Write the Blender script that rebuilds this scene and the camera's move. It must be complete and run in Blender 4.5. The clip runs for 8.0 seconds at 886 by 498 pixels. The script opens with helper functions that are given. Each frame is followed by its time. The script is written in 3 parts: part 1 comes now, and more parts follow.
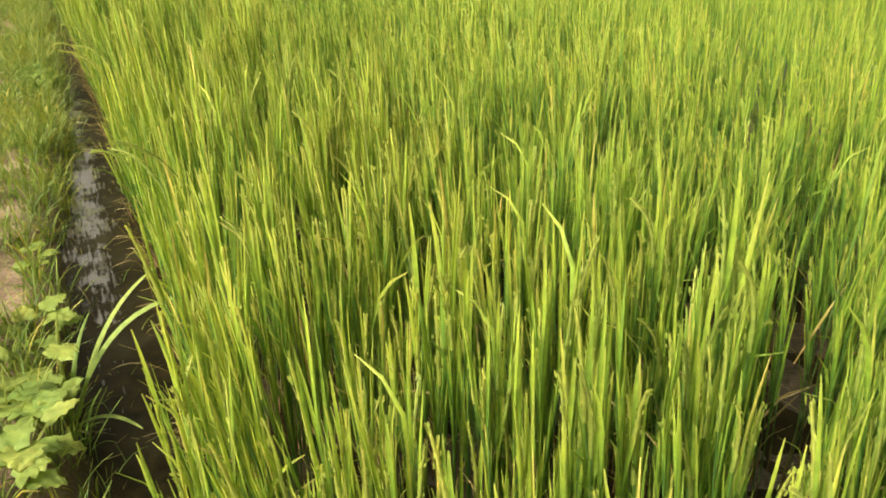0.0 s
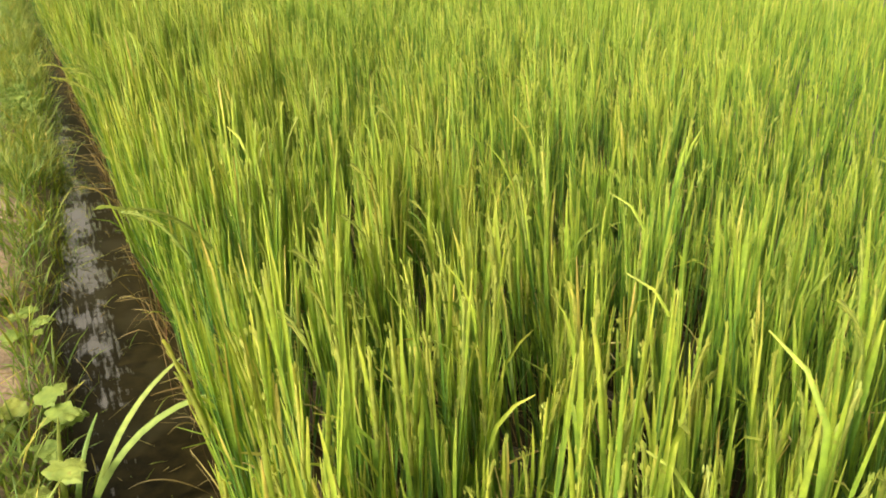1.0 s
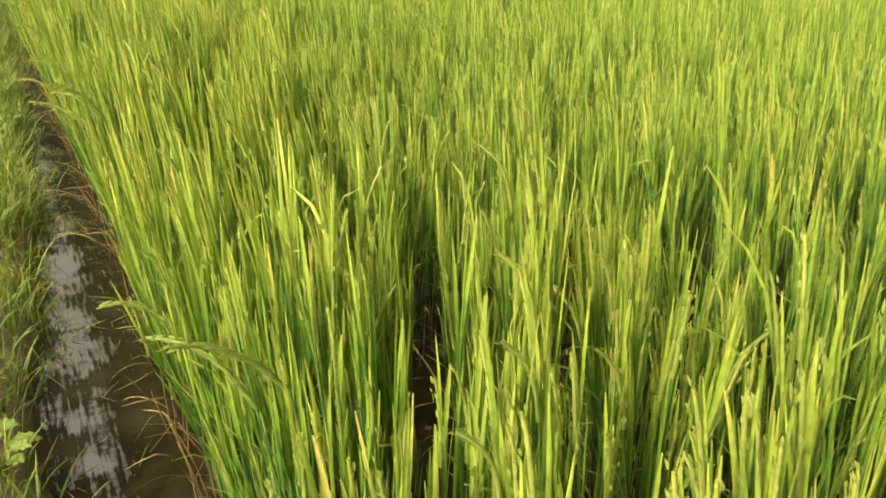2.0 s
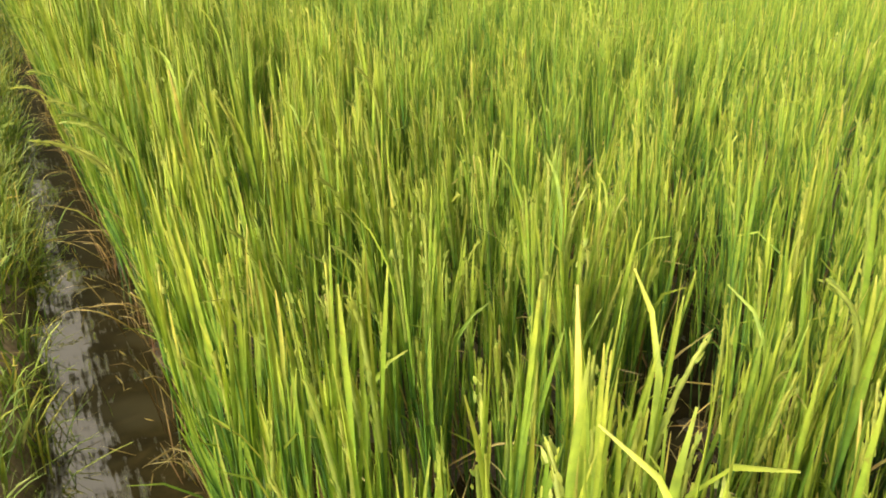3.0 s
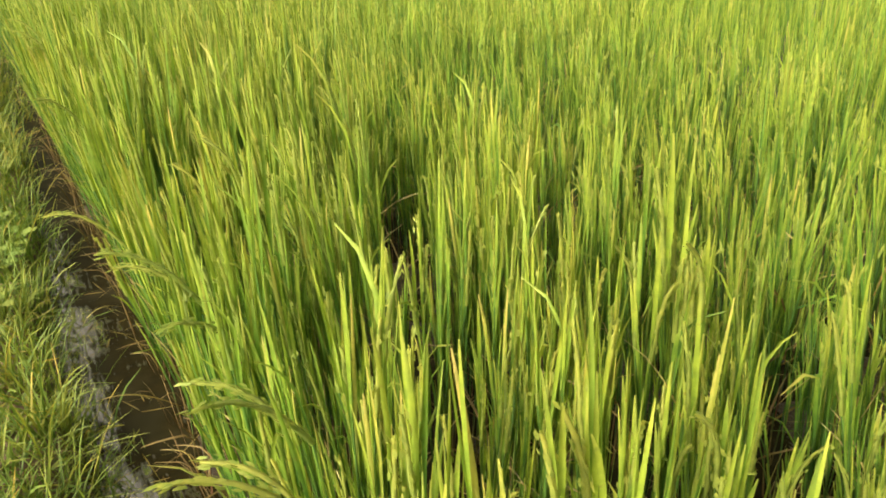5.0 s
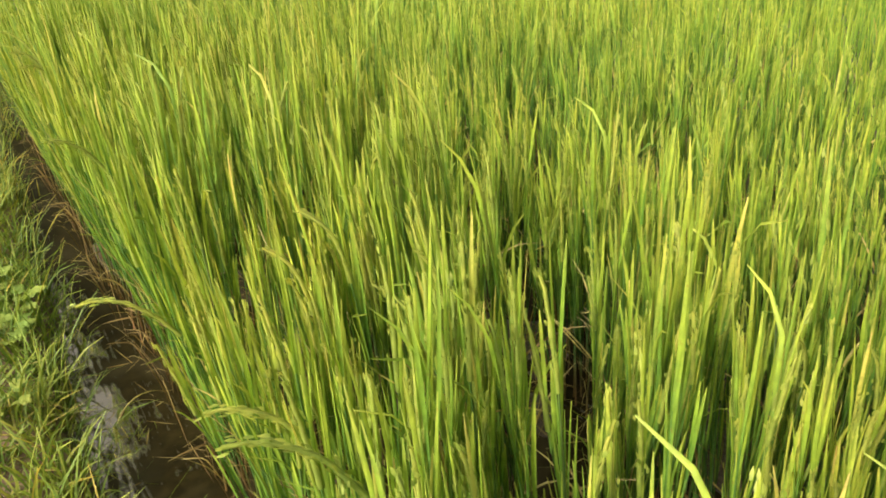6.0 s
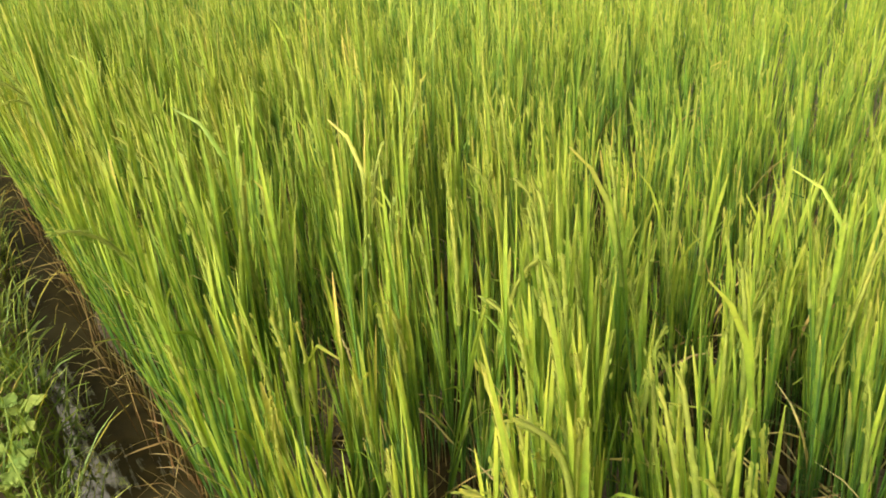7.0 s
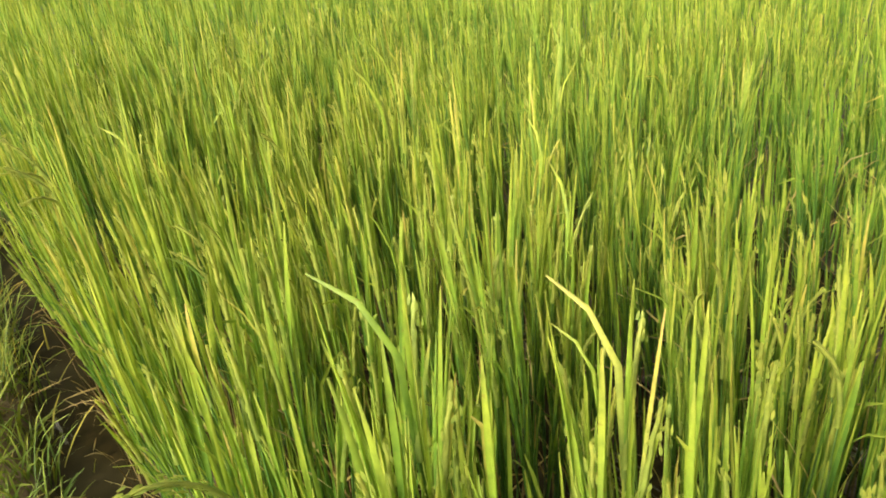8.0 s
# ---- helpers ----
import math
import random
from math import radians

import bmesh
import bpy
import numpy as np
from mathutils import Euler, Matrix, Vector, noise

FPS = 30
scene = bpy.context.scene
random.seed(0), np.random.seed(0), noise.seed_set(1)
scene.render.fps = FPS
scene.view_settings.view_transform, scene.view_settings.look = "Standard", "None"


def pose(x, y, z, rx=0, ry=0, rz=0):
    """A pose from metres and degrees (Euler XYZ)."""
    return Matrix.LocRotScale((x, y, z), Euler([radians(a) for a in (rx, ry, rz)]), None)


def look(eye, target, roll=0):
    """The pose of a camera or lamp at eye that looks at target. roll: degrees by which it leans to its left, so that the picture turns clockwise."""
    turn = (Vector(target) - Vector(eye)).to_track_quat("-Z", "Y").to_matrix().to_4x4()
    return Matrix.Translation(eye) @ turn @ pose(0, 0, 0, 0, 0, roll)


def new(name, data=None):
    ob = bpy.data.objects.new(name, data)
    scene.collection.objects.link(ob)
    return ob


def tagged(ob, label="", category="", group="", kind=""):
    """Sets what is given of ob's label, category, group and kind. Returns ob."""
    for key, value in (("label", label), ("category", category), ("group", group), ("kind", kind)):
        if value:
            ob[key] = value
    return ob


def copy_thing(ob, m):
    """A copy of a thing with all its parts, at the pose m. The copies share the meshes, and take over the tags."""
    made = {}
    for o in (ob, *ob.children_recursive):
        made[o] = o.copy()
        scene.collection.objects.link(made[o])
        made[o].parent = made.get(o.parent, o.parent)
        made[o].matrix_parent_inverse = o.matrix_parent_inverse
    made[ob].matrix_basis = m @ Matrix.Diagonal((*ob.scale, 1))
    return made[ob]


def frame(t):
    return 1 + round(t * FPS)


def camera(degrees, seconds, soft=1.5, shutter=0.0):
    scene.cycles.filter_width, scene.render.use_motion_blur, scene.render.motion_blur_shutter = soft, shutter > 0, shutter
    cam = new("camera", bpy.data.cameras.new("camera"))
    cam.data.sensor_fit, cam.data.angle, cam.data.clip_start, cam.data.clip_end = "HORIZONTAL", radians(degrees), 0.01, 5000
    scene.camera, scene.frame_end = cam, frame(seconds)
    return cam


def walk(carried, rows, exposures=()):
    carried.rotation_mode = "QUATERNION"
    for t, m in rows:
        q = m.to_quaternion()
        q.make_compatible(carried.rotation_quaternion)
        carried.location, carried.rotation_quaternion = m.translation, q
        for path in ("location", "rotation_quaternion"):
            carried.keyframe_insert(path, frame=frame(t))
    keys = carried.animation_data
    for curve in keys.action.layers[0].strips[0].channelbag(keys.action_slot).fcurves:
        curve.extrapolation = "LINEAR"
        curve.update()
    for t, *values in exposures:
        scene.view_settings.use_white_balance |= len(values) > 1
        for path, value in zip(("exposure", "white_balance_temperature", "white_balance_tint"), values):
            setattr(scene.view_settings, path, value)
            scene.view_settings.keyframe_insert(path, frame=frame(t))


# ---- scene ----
cam = camera(59.8, 8.0, soft=1.85)
PATH = [
    (0, (-0.189, -0.338, 1.405), (0.622, 1.301, 0.597), 1.2),
    (0.5, (-0.199, -0.094, 1.426), (0.646, 1.541, 0.643), 2.7),
    (1, (-0.228, 0.186, 1.393), (0.627, 1.815, 0.61), 1.5),
    (1.5, (-0.222, 0.565, 1.379), (0.66, 2.184, 0.604), 1.4),
    (1.7, (-0.216, 0.687, 1.349), (0.668, 2.306, 0.577), 1.1),
    (2.8, (-0.222, 1.713, 1.304), (0.704, 3.279, 0.473), 2.7),
    (3, (-0.215, 1.839, 1.282), (0.701, 3.423, 0.475), 2.9),
    (3.5, (-0.243, 2.086, 1.336), (0.678, 3.668, 0.531), 2.6),
    (4, (-0.217, 2.394, 1.318), (0.726, 3.993, 0.573), 1.8),
    (4.5, (-0.2, 2.652, 1.328), (0.721, 4.261, 0.579), 0.5),
    (5, (-0.251, 3.025, 1.336), (0.668, 4.611, 0.534), 0.8),
    (5.2, (-0.272, 3.144, 1.327), (0.656, 4.723, 0.524), 0.6),
    (6.3, (-0.34, 3.854, 1.351), (0.625, 5.384, 0.498), 0.1),
    (6.5, (-0.364, 3.993, 1.375), (0.632, 5.505, 0.526), 2.2),
    (7, (-0.286, 4.334, 1.345), (0.72, 5.838, 0.493), -0.2),
    (7.5, (-0.281, 4.728, 1.327), (0.763, 6.247, 0.553), -0.8),
    (8, (-0.223, 5.051, 1.361), (0.772, 6.575, 0.533), -2.4),
]
walk(cam, [(t, look(eye, target, roll)) for t, eye, target, roll in PATH])

# ---- daylight ----
SUN_TURN, SUN_HEIGHT = -108.0, 34.0  # degrees to the right of the ditch's line, and above the horizon
scene.view_settings.exposure = 1.1
world = bpy.data.worlds.new("sky")
scene.world = world
world.use_nodes = True
sky = world.node_tree.nodes.new("ShaderNodeTexSky")
sky.sky_type, sky.sun_disc = "NISHITA", False
sky.sun_elevation, sky.sun_rotation = radians(SUN_HEIGHT), radians(SUN_TURN)
sky.air_density, sky.dust_density, sky.ozone_density = 1.0, 7.0, 1.0
world.node_tree.nodes["Background"].inputs["Strength"].default_value = 0.15
haze = world.node_tree.nodes.new("ShaderNodeHueSaturation")  # a white, hazy afternoon sky
haze.inputs["Saturation"].default_value = 0.05
world.node_tree.links.new(sky.outputs[0], haze.inputs["Color"])
warm = world.node_tree.nodes.new("ShaderNodeMix")
warm.data_type, warm.blend_type = "RGBA", "MULTIPLY"
warm.inputs[0].default_value, warm.inputs[7].default_value = 1.0, (1.0, 0.945, 0.825, 1.0)
world.node_tree.links.new(haze.outputs[0], warm.inputs[6])
world.node_tree.links.new(warm.outputs[2], world.node_tree.nodes["Background"].inputs["Color"])
sun = new("sun", bpy.data.lights.new("sun", "SUN"))
sun.data.energy, sun.data.angle, sun.data.color = 1.98, radians(0.6), (1.0, 0.88, 0.7)
a, e = radians(SUN_TURN), radians(SUN_HEIGHT)
sun.matrix_world = look((20 * math.sin(a) * math.cos(e), 20 * math.cos(a) * math.cos(e), 20 * math.sin(e)), (0, 0, 0))


# ---- materials ----
def shader(name):
    m = bpy.data.materials.new(name)
    m.use_nodes = True
    tree = m.node_tree
    return m, tree, tree.nodes["Principled BSDF"]


def node(tree, kind, links=(), **values):
    """A node with its settings; links: (socket, output of another node) pairs."""
    n = tree.nodes.new("ShaderNode" + kind)
    for key, value in values.items():
        if key in n.inputs:
            n.inputs[key].default_value = value
        else:
            setattr(n, key, value)
    for socket, source in links:
        tree.links.new(source, n.inputs[socket])
    return n


def ramp(tree, source, stops):
    n = tree.nodes.new("ShaderNodeValToRGB")
    tree.links.new(source, n.inputs[0])
    while len(n.color_ramp.elements) < len(stops):
        n.color_ramp.elements.new(0.5)
    for el, (pos, col) in zip(n.color_ramp.elements, stops):
        el.position, el.color = pos, (*col, 1)
    return n.outputs[0]


def mix(tree, kind, factor, one, two):
    n = tree.nodes.new("ShaderNodeMix")
    n.data_type, n.blend_type = "RGBA", kind
    for socket, value in ((0, factor), (6, one), (7, two)):
        if isinstance(value, (int, float)):
            n.inputs[socket].default_value = value
        elif isinstance(value, tuple):
            n.inputs[socket].default_value = (*value, 1)
        else:
            tree.links.new(value, n.inputs[socket])
    return n.outputs[2]


def chance(tree):
    """A number of its own for each blade: of its island and of its object together."""
    island = node(tree, "NewGeometry").outputs["Random Per Island"]
    thing = node(tree, "ObjectInfo").outputs["Random"]
    both = node(tree, "Math", [(0, island), (1, thing)], operation="ADD")
    return node(tree, "Math", [(0, both.outputs[0])], operation="FRACT").outputs[0]


def blade_material(name, along, shades, glow=0.37, rough=0.55, spots=0.5):
    """Leaf blades: along gives the colours from foot to tip, shades the tints that blades take by chance."""
    m, tree, bsdf = shader(name)
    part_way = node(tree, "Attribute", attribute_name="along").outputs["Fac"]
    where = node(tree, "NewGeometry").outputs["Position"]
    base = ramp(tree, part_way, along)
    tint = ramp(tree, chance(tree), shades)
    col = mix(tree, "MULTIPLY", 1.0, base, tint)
    patch = node(tree, "TexNoise", [("Vector", where)], Scale=1.3, Detail=2.0)
    col = mix(tree, "MULTIPLY", 1.0, col, ramp(tree, patch.outputs[0], [(0.3, (0.82, 0.9, 0.8)), (0.7, (1.15, 1.06, 1.0))]))
    mottle = node(tree, "TexNoise", [("Vector", where)], Scale=48.0, Detail=3.0)
    col = mix(tree, "MULTIPLY", 1.0, col, ramp(tree, mottle.outputs[0], [(0.32, (0.74, 0.8, 0.8)), (0.68, (1.13, 1.1, 1.05))]))
    fleck = node(tree, "TexNoise", [("Vector", where)], Scale=95.0, Detail=3.0)
    rust = ramp(tree, fleck.outputs[0], [(0.62, (0, 0, 0)), (0.74, (1, 1, 1))])
    amount = node(tree, "Math", [(0, rust)], operation="MULTIPLY")
    amount.inputs[1].default_value = spots
    col = mix(tree, "MIX", amount.outputs[0], col, (0.22, 0.15, 0.035))
    tree.links.new(col, bsdf.inputs["Base Color"])
    bsdf.inputs["Roughness"].default_value = rough
    bsdf.inputs["Specular IOR Level"].default_value = 0.35
    thin = node(tree, "BsdfTranslucent")
    tree.links.new(mix(tree, "MULTIPLY", 1.0, col, (1.2, 1.24, 0.72)), thin.inputs["Color"])
    both = node(tree, "MixShader", [(1, bsdf.outputs[0]), (2, thin.outputs[0])], Fac=glow)
    veins = node(tree, "TexNoise", [("Vector", where)], Scale=420.0, Detail=1.0)
    relief = node(tree, "Bump", [("Height", veins.outputs[0])], Strength=0.12, Distance=0.001)
    tree.links.new(relief.outputs[0], bsdf.inputs["Normal"])
    tree.links.new(both.outputs[0], tree.nodes["Material Output"].inputs["Surface"])
    return m


# Feet are greener, and darkened further for the shade deep among the blades.
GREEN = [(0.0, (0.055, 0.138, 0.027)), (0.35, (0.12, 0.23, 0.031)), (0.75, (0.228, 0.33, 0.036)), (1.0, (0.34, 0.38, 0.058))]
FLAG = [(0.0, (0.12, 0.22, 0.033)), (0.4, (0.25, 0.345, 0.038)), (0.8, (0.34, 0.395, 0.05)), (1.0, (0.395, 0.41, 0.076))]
SHADE = [(0.0, (0.6, 0.74, 0.8)), (0.25, (0.88, 0.95, 1.0)), (0.6, (1.01, 1.03, 1.02)), (0.88, (1.06, 1.05, 1.1)), (0.93, (1.26, 1.08, 1.5)), (1.0, (1.55, 1.12, 2.2))]
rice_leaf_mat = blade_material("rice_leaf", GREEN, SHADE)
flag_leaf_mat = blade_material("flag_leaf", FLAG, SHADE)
culm_mat = blade_material("rice_culm", [(0.0, (0.2, 0.1, 0.04)), (0.14, (0.17, 0.12, 0.04)), (0.32, (0.06, 0.125, 0.026)), (1.0, (0.1, 0.19, 0.033))], SHADE, glow=0.2)
rot_mat = blade_material("rotten_leaf", [(0.0, (0.1, 0.058, 0.025)), (0.5, (0.17, 0.115, 0.048)), (1.0, (0.28, 0.225, 0.1))],
                         [(0.0, (0.7, 0.6, 0.5)), (0.5, (1.0, 0.95, 0.9)), (1.0, (1.15, 1.1, 1.0))], glow=0.15)
dead_mat = blade_material("dead_leaf", [(0.0, (0.24, 0.165, 0.055)), (0.5, (0.38, 0.31, 0.11)), (1.0, (0.45, 0.39, 0.2))],
                          [(0.0, (0.5, 0.42, 0.4)), (0.4, (0.9, 0.85, 0.8)), (1.0, (1.35, 1.3, 1.1))], glow=0.3, rough=0.6)
panicle_mat = blade_material("panicle", [(0.0, (0.28, 0.345, 0.065)), (1.0, (0.43, 0.45, 0.1))], [(0.0, (0.8, 0.88, 0.85)), (1.0, (1.15, 1.08, 1.1))], glow=0.42, spots=0.2)
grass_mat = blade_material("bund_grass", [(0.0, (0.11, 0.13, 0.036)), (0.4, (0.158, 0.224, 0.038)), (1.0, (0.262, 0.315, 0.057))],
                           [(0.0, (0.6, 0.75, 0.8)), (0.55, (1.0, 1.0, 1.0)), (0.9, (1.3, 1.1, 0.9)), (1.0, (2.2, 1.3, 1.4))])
weed_mat = blade_material("weed_leaf", [(0.0, (0.22, 0.29, 0.06)), (1.0, (0.33, 0.385, 0.095))], [(0.0, (0.75, 0.88, 0.85)), (1.0, (1.15, 1.05, 1.0))], glow=0.33, rough=0.62)


def soil_material():
    m, tree, bsdf = shader("muddy_soil")
    where = node(tree, "NewGeometry").outputs["Position"]
    xyz = node(tree, "SeparateXYZ", [(0, where)])
    large = node(tree, "TexNoise", [("Vector", where)], Scale=3.0, Detail=5.0)
    fine = node(tree, "TexNoise", [("Vector", where)], Scale=60.0, Detail=6.0)
    dry = ramp(tree, large.outputs[0], [(0.3, (0.17, 0.11, 0.065)), (0.7, (0.34, 0.25, 0.16))])
    dry = mix(tree, "MULTIPLY", 1.0, dry, ramp(tree, fine.outputs[0], [(0.3, (0.6, 0.58, 0.55)), (0.7, (1.2, 1.18, 1.15))]))
    wet = ramp(tree, fine.outputs[0], [(0.3, (0.035, 0.024, 0.014)), (0.7, (0.085, 0.058, 0.033))])
    height = node(tree, "MapRange", [("Value", xyz.outputs[2])])
    for n, v in enumerate((0.02, 0.09), 1):
        height.inputs[n].default_value = v
    tree.links.new(mix(tree, "MIX", height.outputs[0], wet, dry), bsdf.inputs["Base Color"])
    tree.links.new(ramp(tree, height.outputs[0], [(0.0, (0.35,) * 3), (1.0, (0.9,) * 3)]), bsdf.inputs["Roughness"])
    relief = node(tree, "Bump", [("Height", fine.outputs[0])], Strength=0.7, Distance=0.012)
    tree.links.new(relief.outputs[0], bsdf.inputs["Normal"])
    return m


def water_material():
    """Still dark water that mirrors the sky; mud, scum and drowned weeds break through it, and choke the far end of the
    ditch. Matt cover beside the rice, and streaks, stand in for mirrored plants.
    """
    m, tree, bsdf = shader("ditch_water")
    where = node(tree, "NewGeometry").outputs["Position"]
    xyz = node(tree, "SeparateXYZ", [(0, where)])
    cloud = node(tree, "TexNoise", [("Vector", where)], Scale=5.0, Detail=4.0)
    deep = ramp(tree, cloud.outputs[0], [(0.3, (0.009, 0.007, 0.0025)), (0.7, (0.026, 0.019, 0.007))])
    scum = node(tree, "TexNoise", [("Vector", where)], Scale=16.0, Detail=8.0, Roughness=0.72)
    large = node(tree, "TexNoise", [("Vector", where)], Scale=4.2, Detail=2.0)
    # Fine streaks along the ditch, painted in for mirrored grass blades.
    drawn = node(tree, "Mapping", [("Vector", where)])
    drawn.inputs["Scale"].default_value = (9.0, 0.8, 1.0)
    bits = node(tree, "TexNoise", [("Vector", drawn.outputs[0])], Scale=9.0, Detail=4.0)
    choked = node(tree, "MapRange", [("Value", xyz.outputs[1])])
    for n, v in enumerate((6.3, 7.3, 0.0, 0.42), 1):
        choked.inputs[n].default_value = v
    # Mirror dulled towards the rice, painting in the rice's dark reflection.
    mirrored_rice = node(tree, "MapRange", [("Value", xyz.outputs[0])])
    for n, v in enumerate((-0.17, -0.09, 0.0, 0.35), 1):
        mirrored_rice.inputs[n].default_value = v
    total = node(tree, "Math", [(0, scum.outputs[0]), (1, large.outputs[0])], operation="ADD")
    total = node(tree, "Math", [(0, total.outputs[0]), (1, bits.outputs[0])], operation="ADD")
    total = node(tree, "Math", [(0, total.outputs[0]), (1, choked.outputs[0])], operation="ADD")
    muddy = node(tree, "MapRange", [("Value", xyz.outputs[1])])
    for n, v in enumerate((1.7, 3.5, 0.45, 0.0), 1):
        muddy.inputs[n].default_value = v
    total = node(tree, "Math", [(0, total.outputs[0]), (1, muddy.outputs[0])], operation="ADD")
    total = node(tree, "Math", [(0, total.outputs[0]), (1, mirrored_rice.outputs[0])], operation="ADD")
    third = node(tree, "Math", [(0, total.outputs[0])], operation="MULTIPLY")
    third.inputs[1].default_value = 1 / 3
    cover = ramp(tree, third.outputs[0], [(0.485, (0, 0, 0)), (0.56, (1, 1, 1))])
    mud = ramp(tree, scum.outputs[0], [(0.35, (0.008, 0.006, 0.0016)), (0.7, (0.032, 0.024, 0.0075))])
    mud = mix(tree, "MIX", ramp(tree, large.outputs[0], [(0.5, (0, 0, 0)), (0.66, (1, 1, 1))]), mud, (0.034, 0.028, 0.012))
    tree.links.new(mix(tree, "MIX", cover, deep, mud), bsdf.inputs["Base Color"])
    tree.links.new(ramp(tree, cover, [(0.0, (0.01,) * 3), (1.0, (0.5,) * 3)]), bsdf.inputs["Roughness"])
    tree.links.new(ramp(tree, cover, [(0.0, (1.0,) * 3), (1.0, (0.02,) * 3)]), bsdf.inputs["Specular IOR Level"])
    # IOR well above water's and a warm tint brighten the mirrored sky.
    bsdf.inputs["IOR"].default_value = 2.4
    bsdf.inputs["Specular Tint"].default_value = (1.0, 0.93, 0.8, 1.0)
    ripple = node(tree, "TexNoise", [("Vector", where)], Scale=26.0, Detail=3.0)
    relief = node(tree, "Bump", [("Height", ripple.outputs[0])], Strength=0.025, Distance=0.01)
    tree.links.new(relief.outputs[0], bsdf.inputs["Normal"])
    return m


soil_mat, water_mat = soil_material(), water_material()
rng = np.random.default_rng(7)


# ---- mesh builders ----
def mesh_from(name, blocks):
    """One mesh of blocks of (vertices, quads, along values, material)."""
    mesh = bpy.data.meshes.new(name)
    verts, quads, along, mats, index = [], [], [], [], []
    start = 0
    for v, q, s, m in blocks:
        if m not in mats:
            mats.append(m)
        verts.append(v), quads.append(q + start), along.append(s)
        index.append(np.full(len(q), mats.index(m), np.int32))
        start += len(v)
    v, q, s, i = np.concatenate(verts), np.concatenate(quads), np.concatenate(along), np.concatenate(index)
    mesh.vertices.add(len(v))
    mesh.vertices.foreach_set("co", v.astype(np.float32).ravel())
    mesh.loops.add(q.size)
    mesh.loops.foreach_set("vertex_index", q.astype(np.int32).ravel())
    mesh.polygons.add(len(q))
    mesh.polygons.foreach_set("loop_start", np.arange(0, q.size, 4, dtype=np.int32))
    for m in mats:
        mesh.materials.append(m)
    mesh.polygons.foreach_set("material_index", i)
    mesh.polygons.foreach_set("use_smooth", np.ones(len(q), bool))
    mesh.attributes.new("along", "FLOAT", "POINT").data.foreach_set("value", s.astype(np.float32))
    mesh.update(calc_edges=True)
    mesh.validate()
    return mesh


def blades(foot, turn, tilt, length, width, bend, twist=None, segments=5, fold=0.25, kink=None, widest=0.35, spin=None, blunt=False):
    """Many leaf blades at once. foot: (n, 3); turn: the way each leans; tilt: from the vertical at its foot; bend: how much it
    curves over by its tip; spin: how it is turned about itself; kink: where along it, if at all, it is broken over."""
    foot = np.asarray(foot, float).reshape(-1, 3)
    n = len(foot)
    turn, tilt, length, width, bend = (np.broadcast_to(np.asarray(v, float), n) for v in (turn, tilt, length, width, bend))
    twist = np.zeros(n) if twist is None else np.broadcast_to(np.asarray(twist, float), n)
    s = np.linspace(0, 1, segments + 1) ** (0.55 if blunt else 1.0)
    angle = tilt[:, None] + bend[:, None] * s[None] ** 2
    if kink is not None:
        angle = angle + np.where(s[None] > np.broadcast_to(kink, n)[:, None], 1.1 + 1.1 * ((np.arange(n) * 0.618) % 1)[:, None], 0.0)
    flat = np.stack([np.cos(turn), np.sin(turn), 0 * turn], -1)[:, None]
    way = np.sin(angle)[..., None] * flat + np.cos(angle)[..., None] * np.array([0, 0, 1.0])
    step = (way[:, 1:] + way[:, :-1]) / 2 * (length[:, None] * np.diff(s)[None])[..., None]
    line = foot[:, None] + np.concatenate([np.zeros((n, 1, 3)), np.cumsum(step, 1)], 1)
    side = np.stack([-np.sin(turn), np.cos(turn), 0 * turn], -1)[:, None] + 0 * way
    face = np.cross(side, way)
    roll = twist[:, None] * (0.4 + s[None]) + (0.0 if spin is None else np.broadcast_to(spin, n)[:, None])
    side, face = (np.cos(roll)[..., None] * side + np.sin(roll)[..., None] * face,
                  np.cos(roll)[..., None] * face - np.sin(roll)[..., None] * side)
    shape = np.where(s < widest, 0.55 + 0.45 * s / widest, np.maximum(0.22 if blunt else 0.15, ((1 - s) / (1 - widest)) ** (0.3 if blunt else 0.4)))
    half = (width[:, None] / 2 * shape[None])[..., None]
    if fold:
        rings = np.stack([line - side * half + face * half * fold, line - face * half * fold, line + side * half + face * half * fold], 2)
    else:
        rings = np.stack([line - side * half, line + side * half], 2)
    across = rings.shape[2]
    number = np.arange(n * (segments + 1) * across).reshape(n, segments + 1, across)
    quads = np.stack([number[:, :-1, :-1], number[:, :-1, 1:], number[:, 1:, 1:], number[:, 1:, :-1]], -1).reshape(-1, 4)
    along = np.broadcast_to(s[None, :, None], (n, segments + 1, across))
    return rings.reshape(-1, 3), quads, along.ravel(), line


